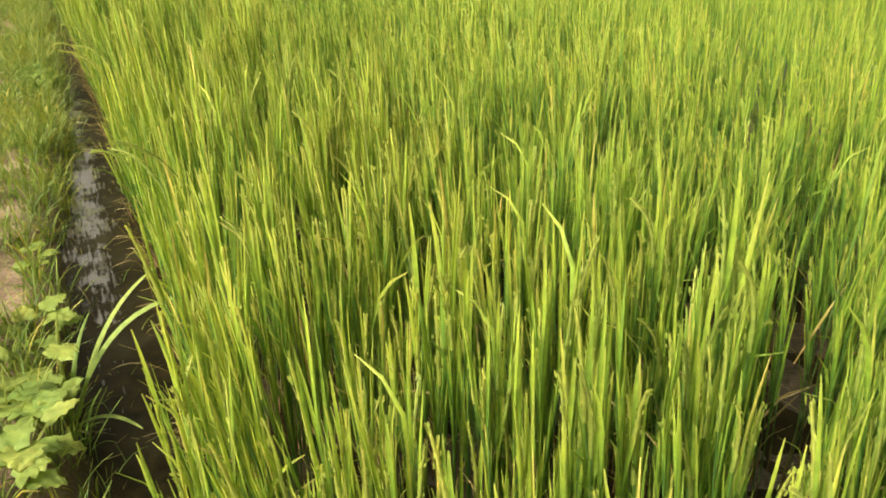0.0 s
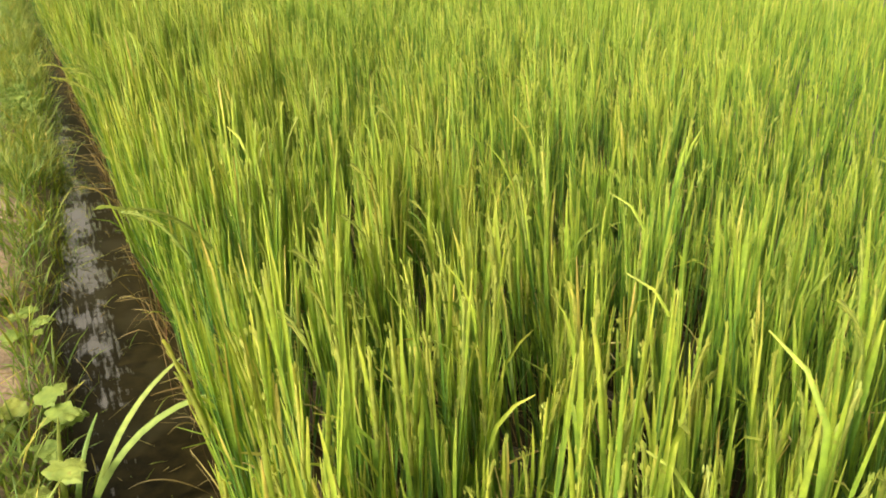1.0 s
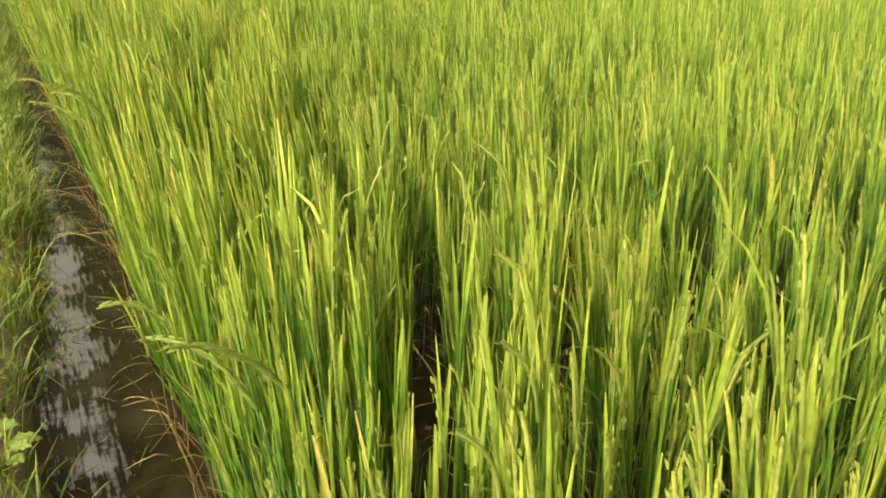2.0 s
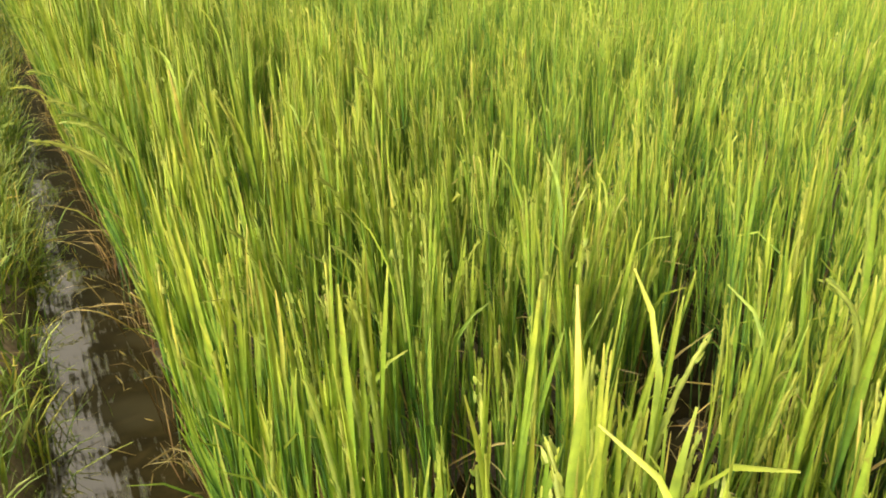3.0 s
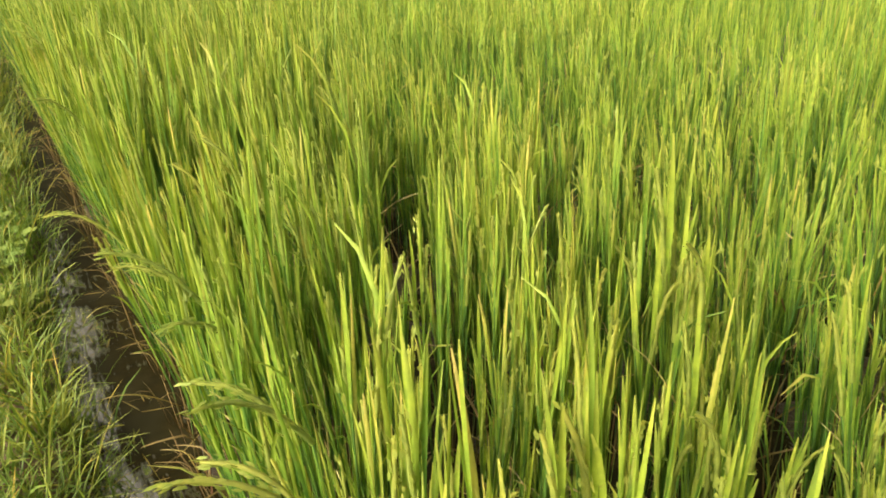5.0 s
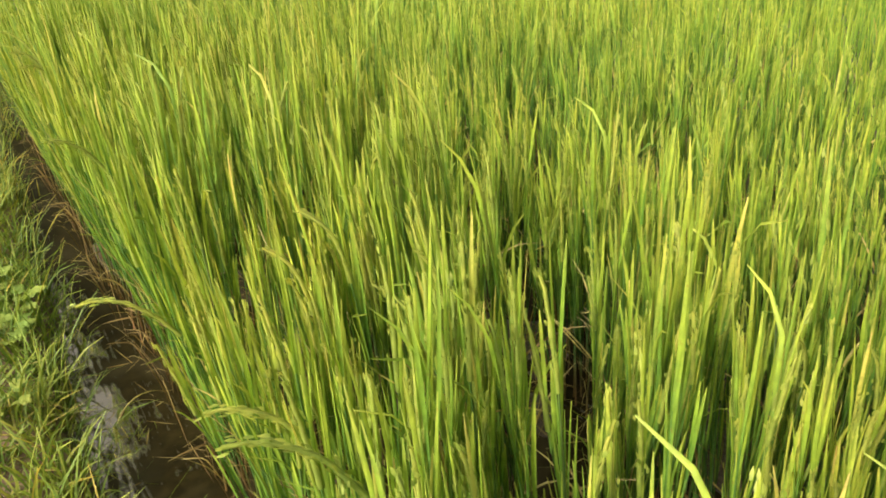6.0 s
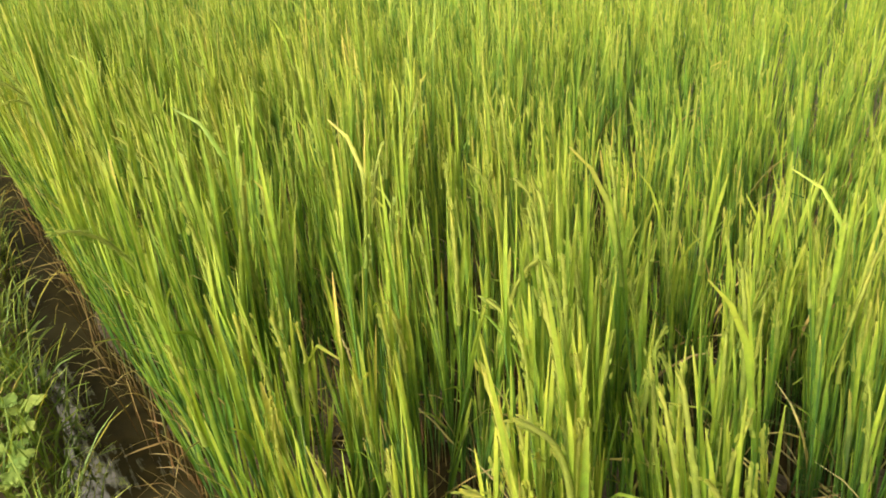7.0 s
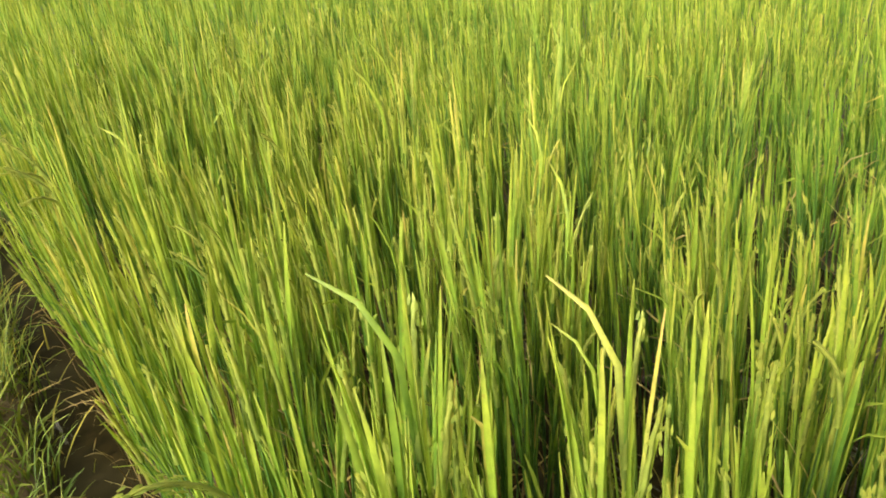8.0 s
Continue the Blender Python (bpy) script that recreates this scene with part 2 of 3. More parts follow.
def tubes(lines, thick, tip=0.5, sides=4):
    """Round stems along lines (n, rings, 3)."""
    lines = np.asarray(lines, float)
    n, k = lines.shape[:2]
    thick = np.broadcast_to(np.asarray(thick, float), n)
    way = np.gradient(lines, axis=1)
    way /= np.linalg.norm(way, axis=-1, keepdims=True) + 1e-9
    one = np.cross(way, np.array([0.3, 0.9, 0.25]))
    one /= np.linalg.norm(one, axis=-1, keepdims=True) + 1e-9
    two = np.cross(way, one)
    s = np.linspace(0, 1, k)
    r = (thick[:, None] * (1 + (tip - 1) * s[None]))[..., None, None]
    a = np.linspace(0, 2 * np.pi, sides, endpoint=False)[None, None, :, None]
    rings = lines[:, :, None] + r * (np.cos(a) * one[:, :, None] + np.sin(a) * two[:, :, None])
    number = np.arange(n * k * sides).reshape(n, k, sides)
    after = np.roll(number, -1, 2)
    quads = np.stack([number[:, :-1], after[:, :-1], after[:, 1:], number[:, 1:]], -1).reshape(-1, 4)
    return rings.reshape(-1, 3), quads, np.broadcast_to(s[None, :, None], (n, k, sides)).ravel()


def uniform(low, high, n=None):
    return rng.uniform(low, high, n)


def wave(x, y, seed=0.0):
    """Smooth unevenness of about one over the plan."""
    return (np.sin(2.1 * x + 1.3 * y + seed) + np.sin(-1.7 * x + 2.9 * y + 2 * seed) + np.sin(5.3 * x + 4.1 * y + 3 * seed)
            + 0.7 * np.sin(9.7 * x - 7.9 * y + seed) + 0.5 * np.sin(17 * x + 13 * y + 5 * seed)) / 4.2


def drift(y):
    """How far the ditch and the rim of the field swing aside as they run on."""
    return -0.018 * np.clip(y - 4.5, 0, 9)


def bank_edge(y):
    """Where the water meets the bund."""
    return drift(y) - 0.305 + 0.012 * np.sin(1.9 * y) + 0.018 * np.sin(5.1 * y + 1) + 0.01 * np.sin(13 * y) + 0.04 * np.clip(y - 3.3, 0, 3.2)


def ground_height(x, y):
    calm = np.clip((3.0 - np.maximum(x, np.maximum(-1.2 - x, np.maximum(y - 10, -1.5 - y)))) / 0.8, 0, 1)
    field = -0.004 + 0.016 * (1 - calm) + 0.022 * calm * wave(x * 2.2, y * 2.2, 1.0)
    ditch = -0.06 + 0.012 * wave(x * 3, y * 3, 2.0)
    up = np.clip((bank_edge(y) - x + 0.04) / 0.22, 0, 1)
    bund = -0.03 + 0.15 * np.sin(up * np.pi / 2) + 0.02 * calm * wave(x * 2, y * 2, 3.0)
    down = np.clip((-1.15 - x) / 0.5, 0, 1)
    bund = bund - 0.12 * down * down * (3 - 2 * down)
    rim = x - drift(y)
    right = np.clip((rim + 0.05) / 0.1, 0, 1)
    left = np.clip((bank_edge(y) + 0.04 - x) / 0.06, 0, 1)
    return np.where(rim > -0.12, ditch + (field - ditch) * right, ditch + (bund - ditch) * left)


# ---- the ground, the bund and the ditch ----
def spread(low, high, step, reach):
    inner = np.arange(low, high + step / 2, step)
    out = np.array([0.3, 0.8, 1.8, 4, 9, 20, 60, 200])
    out = out[out < reach]
    return np.concatenate([low - out[::-1], inner, high + out])


gx, gy = spread(-1.7, 2.2, 0.03, 400), spread(-0.5, 11.0, 0.04, 400)
gx2, gy2 = np.meshgrid(gx, gy, indexing="ij")
gv = np.stack([gx2, gy2, ground_height(gx2, gy2)], -1).reshape(-1, 3)
gn = np.arange(len(gv)).reshape(gx2.shape)
gq = np.stack([gn[:-1, :-1], gn[1:, :-1], gn[1:, 1:], gn[:-1, 1:]], -1).reshape(-1, 4)
ground = new("ground", mesh_from("ground", [(gv, gq, np.zeros(len(gv)), soil_mat)]))
tagged(ground, "muddy brown earth of a paddy with a low bund", "ground", kind="structure")

wx, wy = np.array([-0.6, 0.0, 12.0]), np.array([-6.0, 0.0, 8.0, 30.0])
wx2, wy2 = np.meshgrid(wx, wy, indexing="ij")
wv = np.stack([wx2, wy2, 0 * wx2], -1).reshape(-1, 3)
wn = np.arange(len(wv)).reshape(wx2.shape)
wq = np.stack([wn[:-1, :-1], wn[1:, :-1], wn[1:, 1:], wn[:-1, 1:]], -1).reshape(-1, 4)
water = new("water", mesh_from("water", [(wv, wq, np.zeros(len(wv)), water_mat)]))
tagged(water, "still murky brown water in the narrow ditch", "water", kind="structure")


# ---- rice ----
def part(name, blocks, parent, label=""):
    ob = new(name, mesh_from(name, blocks))
    ob.parent = parent
    return tagged(ob, label)


def tiller_blocks(foot, turn, lean, tall, leaves, segments, sides, fold=0.25, flag=False):
    """The culm of one shoot and its leaf blades, as separate blocks; leaves: how many; flag: whether the top ones are young and pale."""
    k = 4
    s = np.linspace(0, 1, k)
    flat = np.array([math.cos(turn), math.sin(turn), 0])
    high = tall * 0.68
    line = np.asarray(foot) + (s[:, None] * high) * (np.sin(lean * s)[:, None] * flat + np.cos(lean * s)[:, None] * np.array([0, 0, 1.0]))
    culm = (*tubes(line[None], uniform(0.0022, 0.0032), 0.6, sides), culm_mat)
    made = []
    for n in range(leaves):
        part_way = 0.32 + 0.68 * n / max(1, leaves - 1)
        at = np.array([np.interp(part_way, s, line[:, i]) for i in range(3)])
        young = flag and n >= leaves - 3
        length = (tall - at[2]) * (uniform(0.4, 0.8) if young else uniform(0.25, 0.62)) + 0.02
        out, off = turn + n * math.pi + uniform(-0.9, 0.9), uniform(0.0, 0.07)
        lx, ly = lean * math.cos(turn) + off * math.cos(out), lean * math.sin(turn) + off * math.sin(out)
        width = uniform(0.006, 0.0105) if young else uniform(0.004, 0.008) if uniform(0, 1) < 0.82 else uniform(0.008, 0.012)
        v, q, al, _ = blades(at, math.atan2(ly, lx), math.hypot(lx, ly), length, width, uniform(-0.1, 0.2) if uniform(0, 1) < 0.965 else uniform(0.3, 1.3),
                             uniform(-0.4, 0.4), segments, fold, kink=uniform(0.6, 0.85) if uniform(0, 1) < 0.035 else None, spin=uniform(-1.57, 1.57), blunt=True)
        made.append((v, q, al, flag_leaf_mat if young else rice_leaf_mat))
    return culm, made


def panicle_blocks(foot, turn, tilt, length, bend, grains, fold=0.6, plump=1.0):
    """A drooping flower head: its axis and its small pale grains."""
    _, _, _, line = blades(foot, turn, tilt, length, 0.003, bend, segments=8, fold=0)
    blocks = [(*tubes(line + uniform(-0.0012, 0.0012, line.shape), 0.0038 * plump, 0.5, 5), panicle_mat)]
    t = uniform(0.12, 1.0, grains)
    at = np.stack([np.interp(t, np.linspace(0, 1, 9), line[0, :, i]) for i in range(3)], -1) + rng.normal(0, 0.0028 * plump, (grains, 3))
    v, q, al, _ = blades(at, turn + uniform(-0.25, 0.25, grains), tilt + bend * t ** 2 + uniform(-0.12, 0.14, grains), uniform(0.008, 0.012, grains) * plump, 0.0034 * plump,
                         uniform(0, 0.4, grains), uniform(-1.5, 1.5, grains), 2, fold, widest=0.45)
    return [*blocks, (v, q, al, panicle_mat)]


WIND = (-0.87, 0.5)  # the way the crop leans


def rice_plant(shoots, split, leaning=(0.0, 0.0), tall=0.8):
    """One hill of rice at the origin. split: whether the blades are parts of their own."""
    plant = new("rice_plant")
    for n in range(shoots):
        turn = 2 * math.pi * n / shoots + uniform(-0.4, 0.4)
        out = uniform(0.005, 0.078)
        foot = (out * math.cos(turn), out * math.sin(turn), -0.02)
        turn = uniform(0, 2 * math.pi)
        lean = uniform(0.0, 0.12)
        if leaning[0]:
            flat = np.array([math.cos(turn), math.sin(turn)]) * lean + np.array([math.cos(leaning[1]), math.sin(leaning[1])]) * leaning[0] * uniform(0.5, 1.3)
            turn, lean = math.atan2(flat[1], flat[0]), float(np.hypot(*flat))
        flag = uniform(0, 1) < 0.64
        culm, made = tiller_blocks(foot, turn, lean, tall * (uniform(0.86, 1.2) if flag else uniform(0.52, 1.02)), 8 if split else 10, 3, 4, flag=flag)
        dry = []
        if uniform(0, 1) < (0.3 if split else 0.7):
            v, q, al, _ = blades(np.array(foot) + (0, 0, uniform(0.04, 0.4)), turn + uniform(-1, 1), uniform(0.1, 0.6 if split else 1.1), uniform(0.14, 0.36), uniform(0.003, 0.007),
                                 uniform(0, 1.3), uniform(-1, 1), 5)
            dry = [(v, q, al, dead_mat)]
        if split:
            shoot = part("tiller", [culm, *made[:5], *dry], plant)
            for block in made[5:]:
                part("leaf", [block], shoot)
        else:
            shoot = part("tiller", [culm, *made, *dry], plant)
        if flag and uniform(0, 1) < 0.56:
            v = culm[0][-4:].mean(0)
            part("panicle", panicle_blocks(v, turn + uniform(-1, 1), lean + uniform(0, 0.06), uniform(0.15, 0.23), uniform(0.0, 0.2) if uniform(0, 1) < 0.85 else uniform(0.4, 1.0), 40, 0, 1.35), shoot,
                 "pale yellow-green grain head")
    return plant


RICE = "bright yellow-green rice plant with upright blades, standing in mud"
EDGE_RICE = "rice plant leaning over the ditch, green blades and dead straw-coloured foot"
edge_kinds = [rice_plant(10, True, (0.125, math.pi - 0.2), 0.84) for _ in range(5)]
near_kinds = [rice_plant(12, False, (0.05, math.atan2(WIND[1], WIND[0])), uniform(0.8, 0.92)) for _ in range(9)]

# Brown and yellow dead blades droop from the feet of the outer plants towards the water.
for plant in edge_kinds:
    for n in range(4):
        lying = n == 0 and plant in edge_kinds[:3]
        v, q, al, _ = blades((uniform(-0.1, -0.02), uniform(-0.07, 0.07), uniform(-0.01, 0.1 if lying else 0.03)), math.pi + uniform(-1.2, 0.9),
                             uniform(0.35, 1.0) if lying else uniform(0.12, 0.36), uniform(0.14, 0.34) if lying else uniform(0.14, 0.32), uniform(0.002, 0.0045) if lying else uniform(0.004, 0.009),
                             uniform(-0.1, 0.7), uniform(-1, 1), 8, kink=uniform(0.5, 0.8) if n % 3 == 0 else None)
        part("dead_leaf", [(v, q, al, dead_mat if lying else rot_mat)], plant, "dry straw-yellow dead blade" if lying else "rotten red-brown dead blade")


def scatter(x0, x1, y0, y1, gap):
    """Places about gap apart, uneven, over a stretch of the plan."""
    cols, rows = np.arange(x0, x1, gap), np.arange(y0, y1, gap)
    px, py = np.meshgrid(cols, rows, indexing="ij")
    px, py = px + uniform(-0.38, 0.38, px.shape) * gap, py + uniform(-0.38, 0.38, px.shape) * gap
    return np.stack([px.ravel(), py.ravel()], -1)


GAPS = [(1.8, 6.2, 0.2), (0.71, 6.45, 0.13), (0.85, 4.94, 0.13), (0.29, 5.0, 0.1), (0.37, 5.36, 0.11), (0.63, 3.4, 0.12), (0.99, 2.78, 0.13), (0.29, 2.68, 0.12), (1.59, 1.1, 0.15),
        (0.42, 5.75, 0.09), (0.95, 3.74, 0.1), (0.5, 3.95, 0.09), (0.8, 2.08, 0.1), (0.62, 1.62, 0.1), (1.75, 3.28, 0.13), (0.74, 6.95, 0.1), (1.2, 9.7, 0.25)]  # hollows where hills have failed
DIPS = [(1.78, 5.95, 0.4), (1.1, 3.5, 0.35), (1.2, 9.8, 0.6), (2.15, 8.95, 0.45), (1.4, 4.1, 0.25), (0.91, 7.67, 0.25), (1.1, 5.42, 0.25), (1.7, 6.5, 0.3)]  # poorer, shorter rice


def vigour(x, y):
    """How tall the rice grows over the plan, one being usual."""
    tall = 0.93 + 0.13 * wave(x * 1.4, y * 1.4, 4.0)
    for cx, cy, r in DIPS:
        tall = tall - 0.2 * np.exp(-((x - cx) ** 2 + (y - cy) ** 2) / r ** 2)
    return tall


def thinned(places):
    for x, y, r in GAPS:
        places = places[np.hypot(places[:, 0] - x, places[:, 1] - y) > 0.75 * r]
    return places


def set_out(kinds, places, label, group, turned):
    for n, (x, y) in enumerate(places):
        size = float(vigour(x, y)) + uniform(-0.12, 0.12)
        m = Matrix.LocRotScale((x, y, float(ground_height(x, y))), Euler((*rng.normal(0, 0.04, 2), uniform(-turned, turned))), (size,) * 3)
        ob = kinds[n] if n < len(kinds) else copy_thing(kinds[n % len(kinds)], m)
        ob.matrix_basis = m
        tagged(ob, label, "rice plant", group)


EDGE_X, NEAR_X, NEAR_Y = 0.17, 0.95, (0.15, 8.2)
edge_at = np.array([(0.085 + float(drift(y)) + uniform(-0.025, 0.03), y + uniform(-0.03, 0.03)) for y in np.arange(0.15, 8.2, 0.125)])
near_at = np.concatenate([thinned(scatter(EDGE_X + 0.06, NEAR_X, *NEAR_Y, 0.176)), [(-0.04, 0.92), (0.01, 1.1), (-0.06, 0.72), (0.02, 0.55)]])
set_out(edge_kinds, edge_at, EDGE_RICE, "rice along the ditch", 0.5)
set_out(near_kinds, near_at, RICE, "rice in the field", 0.5)


def field_of(places, shoots, leaves, segments, name, label, leaning=0.05, fold=0.25, wide=1.0, rich=True):
    """Rice past the nearest hills, as one mesh of stems and blades."""
    n = len(places)
    hill = np.repeat(np.arange(n), shoots)
    grown = 0.86 * (vigour(places[:, 0], places[:, 1]) + uniform(-0.17, 0.17, n))
    turn = np.tile(2 * np.pi * np.arange(shoots) / shoots, n) + uniform(-0.5, 0.5, n * shoots)
    out = uniform(0.005, 0.078, n * shoots)
    foot = np.stack([places[hill, 0] + out * np.cos(turn), places[hill, 1] + out * np.sin(turn),
                     ground_height(places[hill, 0], places[hill, 1]) - 0.02], -1)
    turn = uniform(0, 2 * np.pi, n * shoots)
    lean = uniform(0.0, 0.12, n * shoots)
    if leaning:
        own = rng.normal(0, 0.04, (n, 2))[hill] + leaning * uniform(0.5, 1.3, (n * shoots, 1)) * np.array(WIND)
        fx, fy = lean * np.cos(turn) + own[:, 0], lean * np.sin(turn) + own[:, 1]
        turn, lean = np.arctan2(fy, fx), np.hypot(fx, fy)
    flag = uniform(0, 1, n * shoots) < 0.42
    tall = grown[hill] * np.where(flag, uniform(0.82, 1.22, n * shoots), uniform(0.5, 1.0, n * shoots))
    flat = np.stack([np.cos(turn), np.sin(turn), 0 * turn], -1)
    way = np.sin(lean)[:, None] * flat + np.cos(lean)[:, None] * np.array([0, 0, 1.0])
    top = foot + way * (tall * 0.68)[:, None]
    blocks = [(*tubes(np.stack([foot, top], 1), 0.0027 * wide, 0.6, 3), culm_mat)] if rich else []
    for k in range(leaves):
        part_way = 0.45 + 0.55 * k / max(1, leaves - 1)
        at = foot + way * (tall * 0.68 * part_way)[:, None]
        count = n * shoots
        young = flag & (k >= leaves - 2)
        length = (tall - (at - foot)[:, 2]) * np.where(young, uniform(0.4, 0.8, count), uniform(0.25, 0.62, count)) + 0.02
        out, off = turn + k * np.pi + uniform(-0.9, 0.9, count), uniform(0.0, 0.07, count)
        lx, ly = lean * np.cos(turn) + off * np.cos(out), lean * np.sin(turn) + off * np.sin(out)
        width = np.where(uniform(0, 1, count) < 0.82, uniform(0.004, 0.008, count), uniform(0.008, 0.012, count)) * wide
        width = np.where(young, uniform(0.006, 0.0105, count) * wide, width)
        bend = np.where(uniform(0, 1, count) < 0.965, uniform(-0.1, 0.2, count), uniform(0.3, 1.3, count))
        kink, spin, twist = np.where(uniform(0, 1, count) < 0.045, uniform(0.5, 0.8, count), 2.0), uniform(-1.57, 1.57, count), uniform(-0.4, 0.4, count)
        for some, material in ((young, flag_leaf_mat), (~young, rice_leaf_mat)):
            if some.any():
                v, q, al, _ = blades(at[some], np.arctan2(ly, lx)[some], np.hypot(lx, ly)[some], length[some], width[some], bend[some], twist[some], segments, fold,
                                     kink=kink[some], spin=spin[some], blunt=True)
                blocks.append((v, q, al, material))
    if rich:
        pick = np.flatnonzero(flag & (uniform(0, 1, n * shoots) < 0.55))
        grains = 14 if fold else 8
        axis = np.repeat(pick, grains)
        t = uniform(0.1, 1.0, len(axis))
        over = np.repeat(uniform(0.02, 0.3, len(pick)), grains)
        head = way[axis] + over[:, None] * t[:, None] * flat[axis]
        at = top[axis] + head * (t * np.repeat(uniform(0.13, 0.22, len(pick)), grains))[:, None] + uniform(-0.0035, 0.0035, (len(axis), 3))
        v, q, al, _ = blades(at, turn[axis] + uniform(-0.7, 0.7, len(axis)), lean[axis] + over * t + uniform(-0.16, 0.2, len(axis)), uniform(0.02, 0.034, len(axis)),
                             0.0052 if fold else 0.0075, 0.1, uniform(-1.5, 1.5, len(axis)), 2, 0, widest=0.45)
        blocks.append((v, q, al, panicle_mat))
    count = 4 * n if rich else 0
    if count:
        dry = np.repeat(np.arange(n), 4) * shoots + np.tile(np.arange(4), n)
        v, q, al, _ = blades(foot[dry] + np.stack([0 * dry, 0 * dry, uniform(0.04, 0.4, count)], -1), uniform(0, 2 * np.pi, count), uniform(0.15, 1.1, count),
                             uniform(0.12, 0.3, count), uniform(0.004, 0.008, count), uniform(0, 1.3, count), uniform(-1, 1, count), 3, 0)
        blocks.append((v, q, al, dead_mat))
    ob = new(name, mesh_from(name, blocks))
    return tagged(ob, label, "rice", kind="stuff")


FIELD = "dense field of bright yellow-green rice"
mid_at = thinned(scatter(EDGE_X + 0.06, 3.6, -1.5, 10.5, 0.18))
mid_at = mid_at[(mid_at[:, 0] > NEAR_X + 0.05) | (mid_at[:, 1] > NEAR_Y[1] + 0.05) | (mid_at[:, 1] < NEAR_Y[0] - 0.1)]
field_of(mid_at[mid_at[:, 0] < 2.0], 15, 7, 2, "rice_field", FIELD)
field_of(mid_at[mid_at[:, 0] >= 2.0], 14, 7, 2, "rice_field", FIELD, fold=0, wide=1.0)
far_at = scatter(EDGE_X + 0.06, 10.0, -1.5, 16.0, 0.19)
far_at = far_at[(far_at[:, 0] > 3.6) | (far_at[:, 1] > 10.5)]
field_of(far_at, 10, 4, 2, "rice_field", FIELD, fold=0, wide=1.15, rich=False)
rim_at = np.array([(0.09 + float(drift(y)), y) for y in (*np.arange(-1.5, 0.1, 0.115), *np.arange(8.25, 26, 0.115))])
rim_at = np.concatenate([rim_at, rim_at[rim_at[:, 1] > 8] + (0.13, 0.05)])
field_of(rim_at, 10, 5, 2, "rice_field", "rice leaning over the far ditch", 0.15)

back_at = scatter(EDGE_X + 0.1, 20.0, -4.0, 28.0, 0.36)
back_at = back_at[(back_at[:, 0] > 10.0) | (back_at[:, 1] > 16.0) | (back_at[:, 1] < -1.6)]
field_of(back_at, 6, 2, 1, "rice_field", FIELD, fold=0, wide=2.4, rich=False)


tangle = np.repeat([(x, y) for x, y, _ in GAPS], 34, 0) + rng.normal(0, 0.075, (34 * len(GAPS), 2))
count = len(tangle)
v, q, al, _ = blades(np.stack([tangle[:, 0], tangle[:, 1], uniform(0.0, 0.3, count)], -1), uniform(0, 2 * np.pi, count), uniform(0.4, 1.9, count),
                     uniform(0.08, 0.25, count), uniform(0.0015, 0.004, count), uniform(-0.3, 1.4, count), uniform(-1, 1, count), 5, 0.2)
tagged(new("straw", mesh_from("straw", [(v, q, al, dead_mat)])), "tangled dry rice straw in gaps of the crop", "straw", kind="stuff")


# ---- heading rice at the rim of the field ----
def heading_plant(x, y, heads):
    """A rice plant at the ditch whose heads droop outwards; heads: height, turn, tilt, length and bend of each."""
    plant = new("rice_plant")
    plant.matrix_basis = pose(x, y, float(ground_height(x, y)))
    for high, turn, tilt, length, bend in heads:
        foot = np.array((uniform(-0.03, 0.03), uniform(-0.03, 0.03), -0.02))
        culm, made = tiller_blocks(foot, turn, 0.1, high / 0.68, 3, 5, 5)
        shoot = part("tiller", [culm], plant)
        for block in made:
            part("leaf", [block], shoot)
        top = foot + np.array([math.cos(turn) * math.sin(0.1), math.sin(turn) * math.sin(0.1), math.cos(0.1)]) * high * 0.98
        part("panicle", panicle_blocks(top, turn, tilt, length, bend, 90, fold=0, plump=1.35), shoot, "pale green drooping rice head")
    return tagged(plant, "rice plant with pale green heads drooping over the ditch", "rice plant", "rice along the ditch")


for x, y, heads in ((0.09, 4.3, [(0.7, 3.1, 0.5, 0.24, 1.0), (0.62, 3.5, 0.45, 0.22, 1.3)]), (0.08, 3.74, [(0.66, 3.15, 0.6, 0.23, 0.95), (0.63, 2.7, 0.4, 0.2, 1.3)]),
                    (0.09, 3.9, [(0.7, 3.4, 0.55, 0.22, 1.0), (0.66, 2.8, 0.5, 0.2, 1.2)]), (0.07, 4.56, [(0.58, 3.0, 0.6, 0.2, 1.1)]), (0.06, 5.2, [(0.5, 3.0, 0.6, 0.24, 1.3)]),
                    (0.1, 1.89, [(0.7, 3.3, 0.6, 0.22, 0.9), (0.66, 2.6, 0.5, 0.2, 1.2)]), (0.07, 2.35, [(0.58, 3.0, 0.5, 0.2, 1.3)]), (0.1, 5.9, [(0.66, 3.4, 0.5, 0.22, 1.0)]),
                    (0.1, 7.12, [(0.72, 3.1, 0.5, 0.23, 1.0), (0.68, 3.7, 0.5, 0.2, 1.2)]), (0.1, 7.3, [(0.74, 2.9, 0.4, 0.22, 1.2), (0.7, 3.6, 0.6, 0.2, 1.0)])):
    heading_plant(x + float(drift(y)), y, heads)


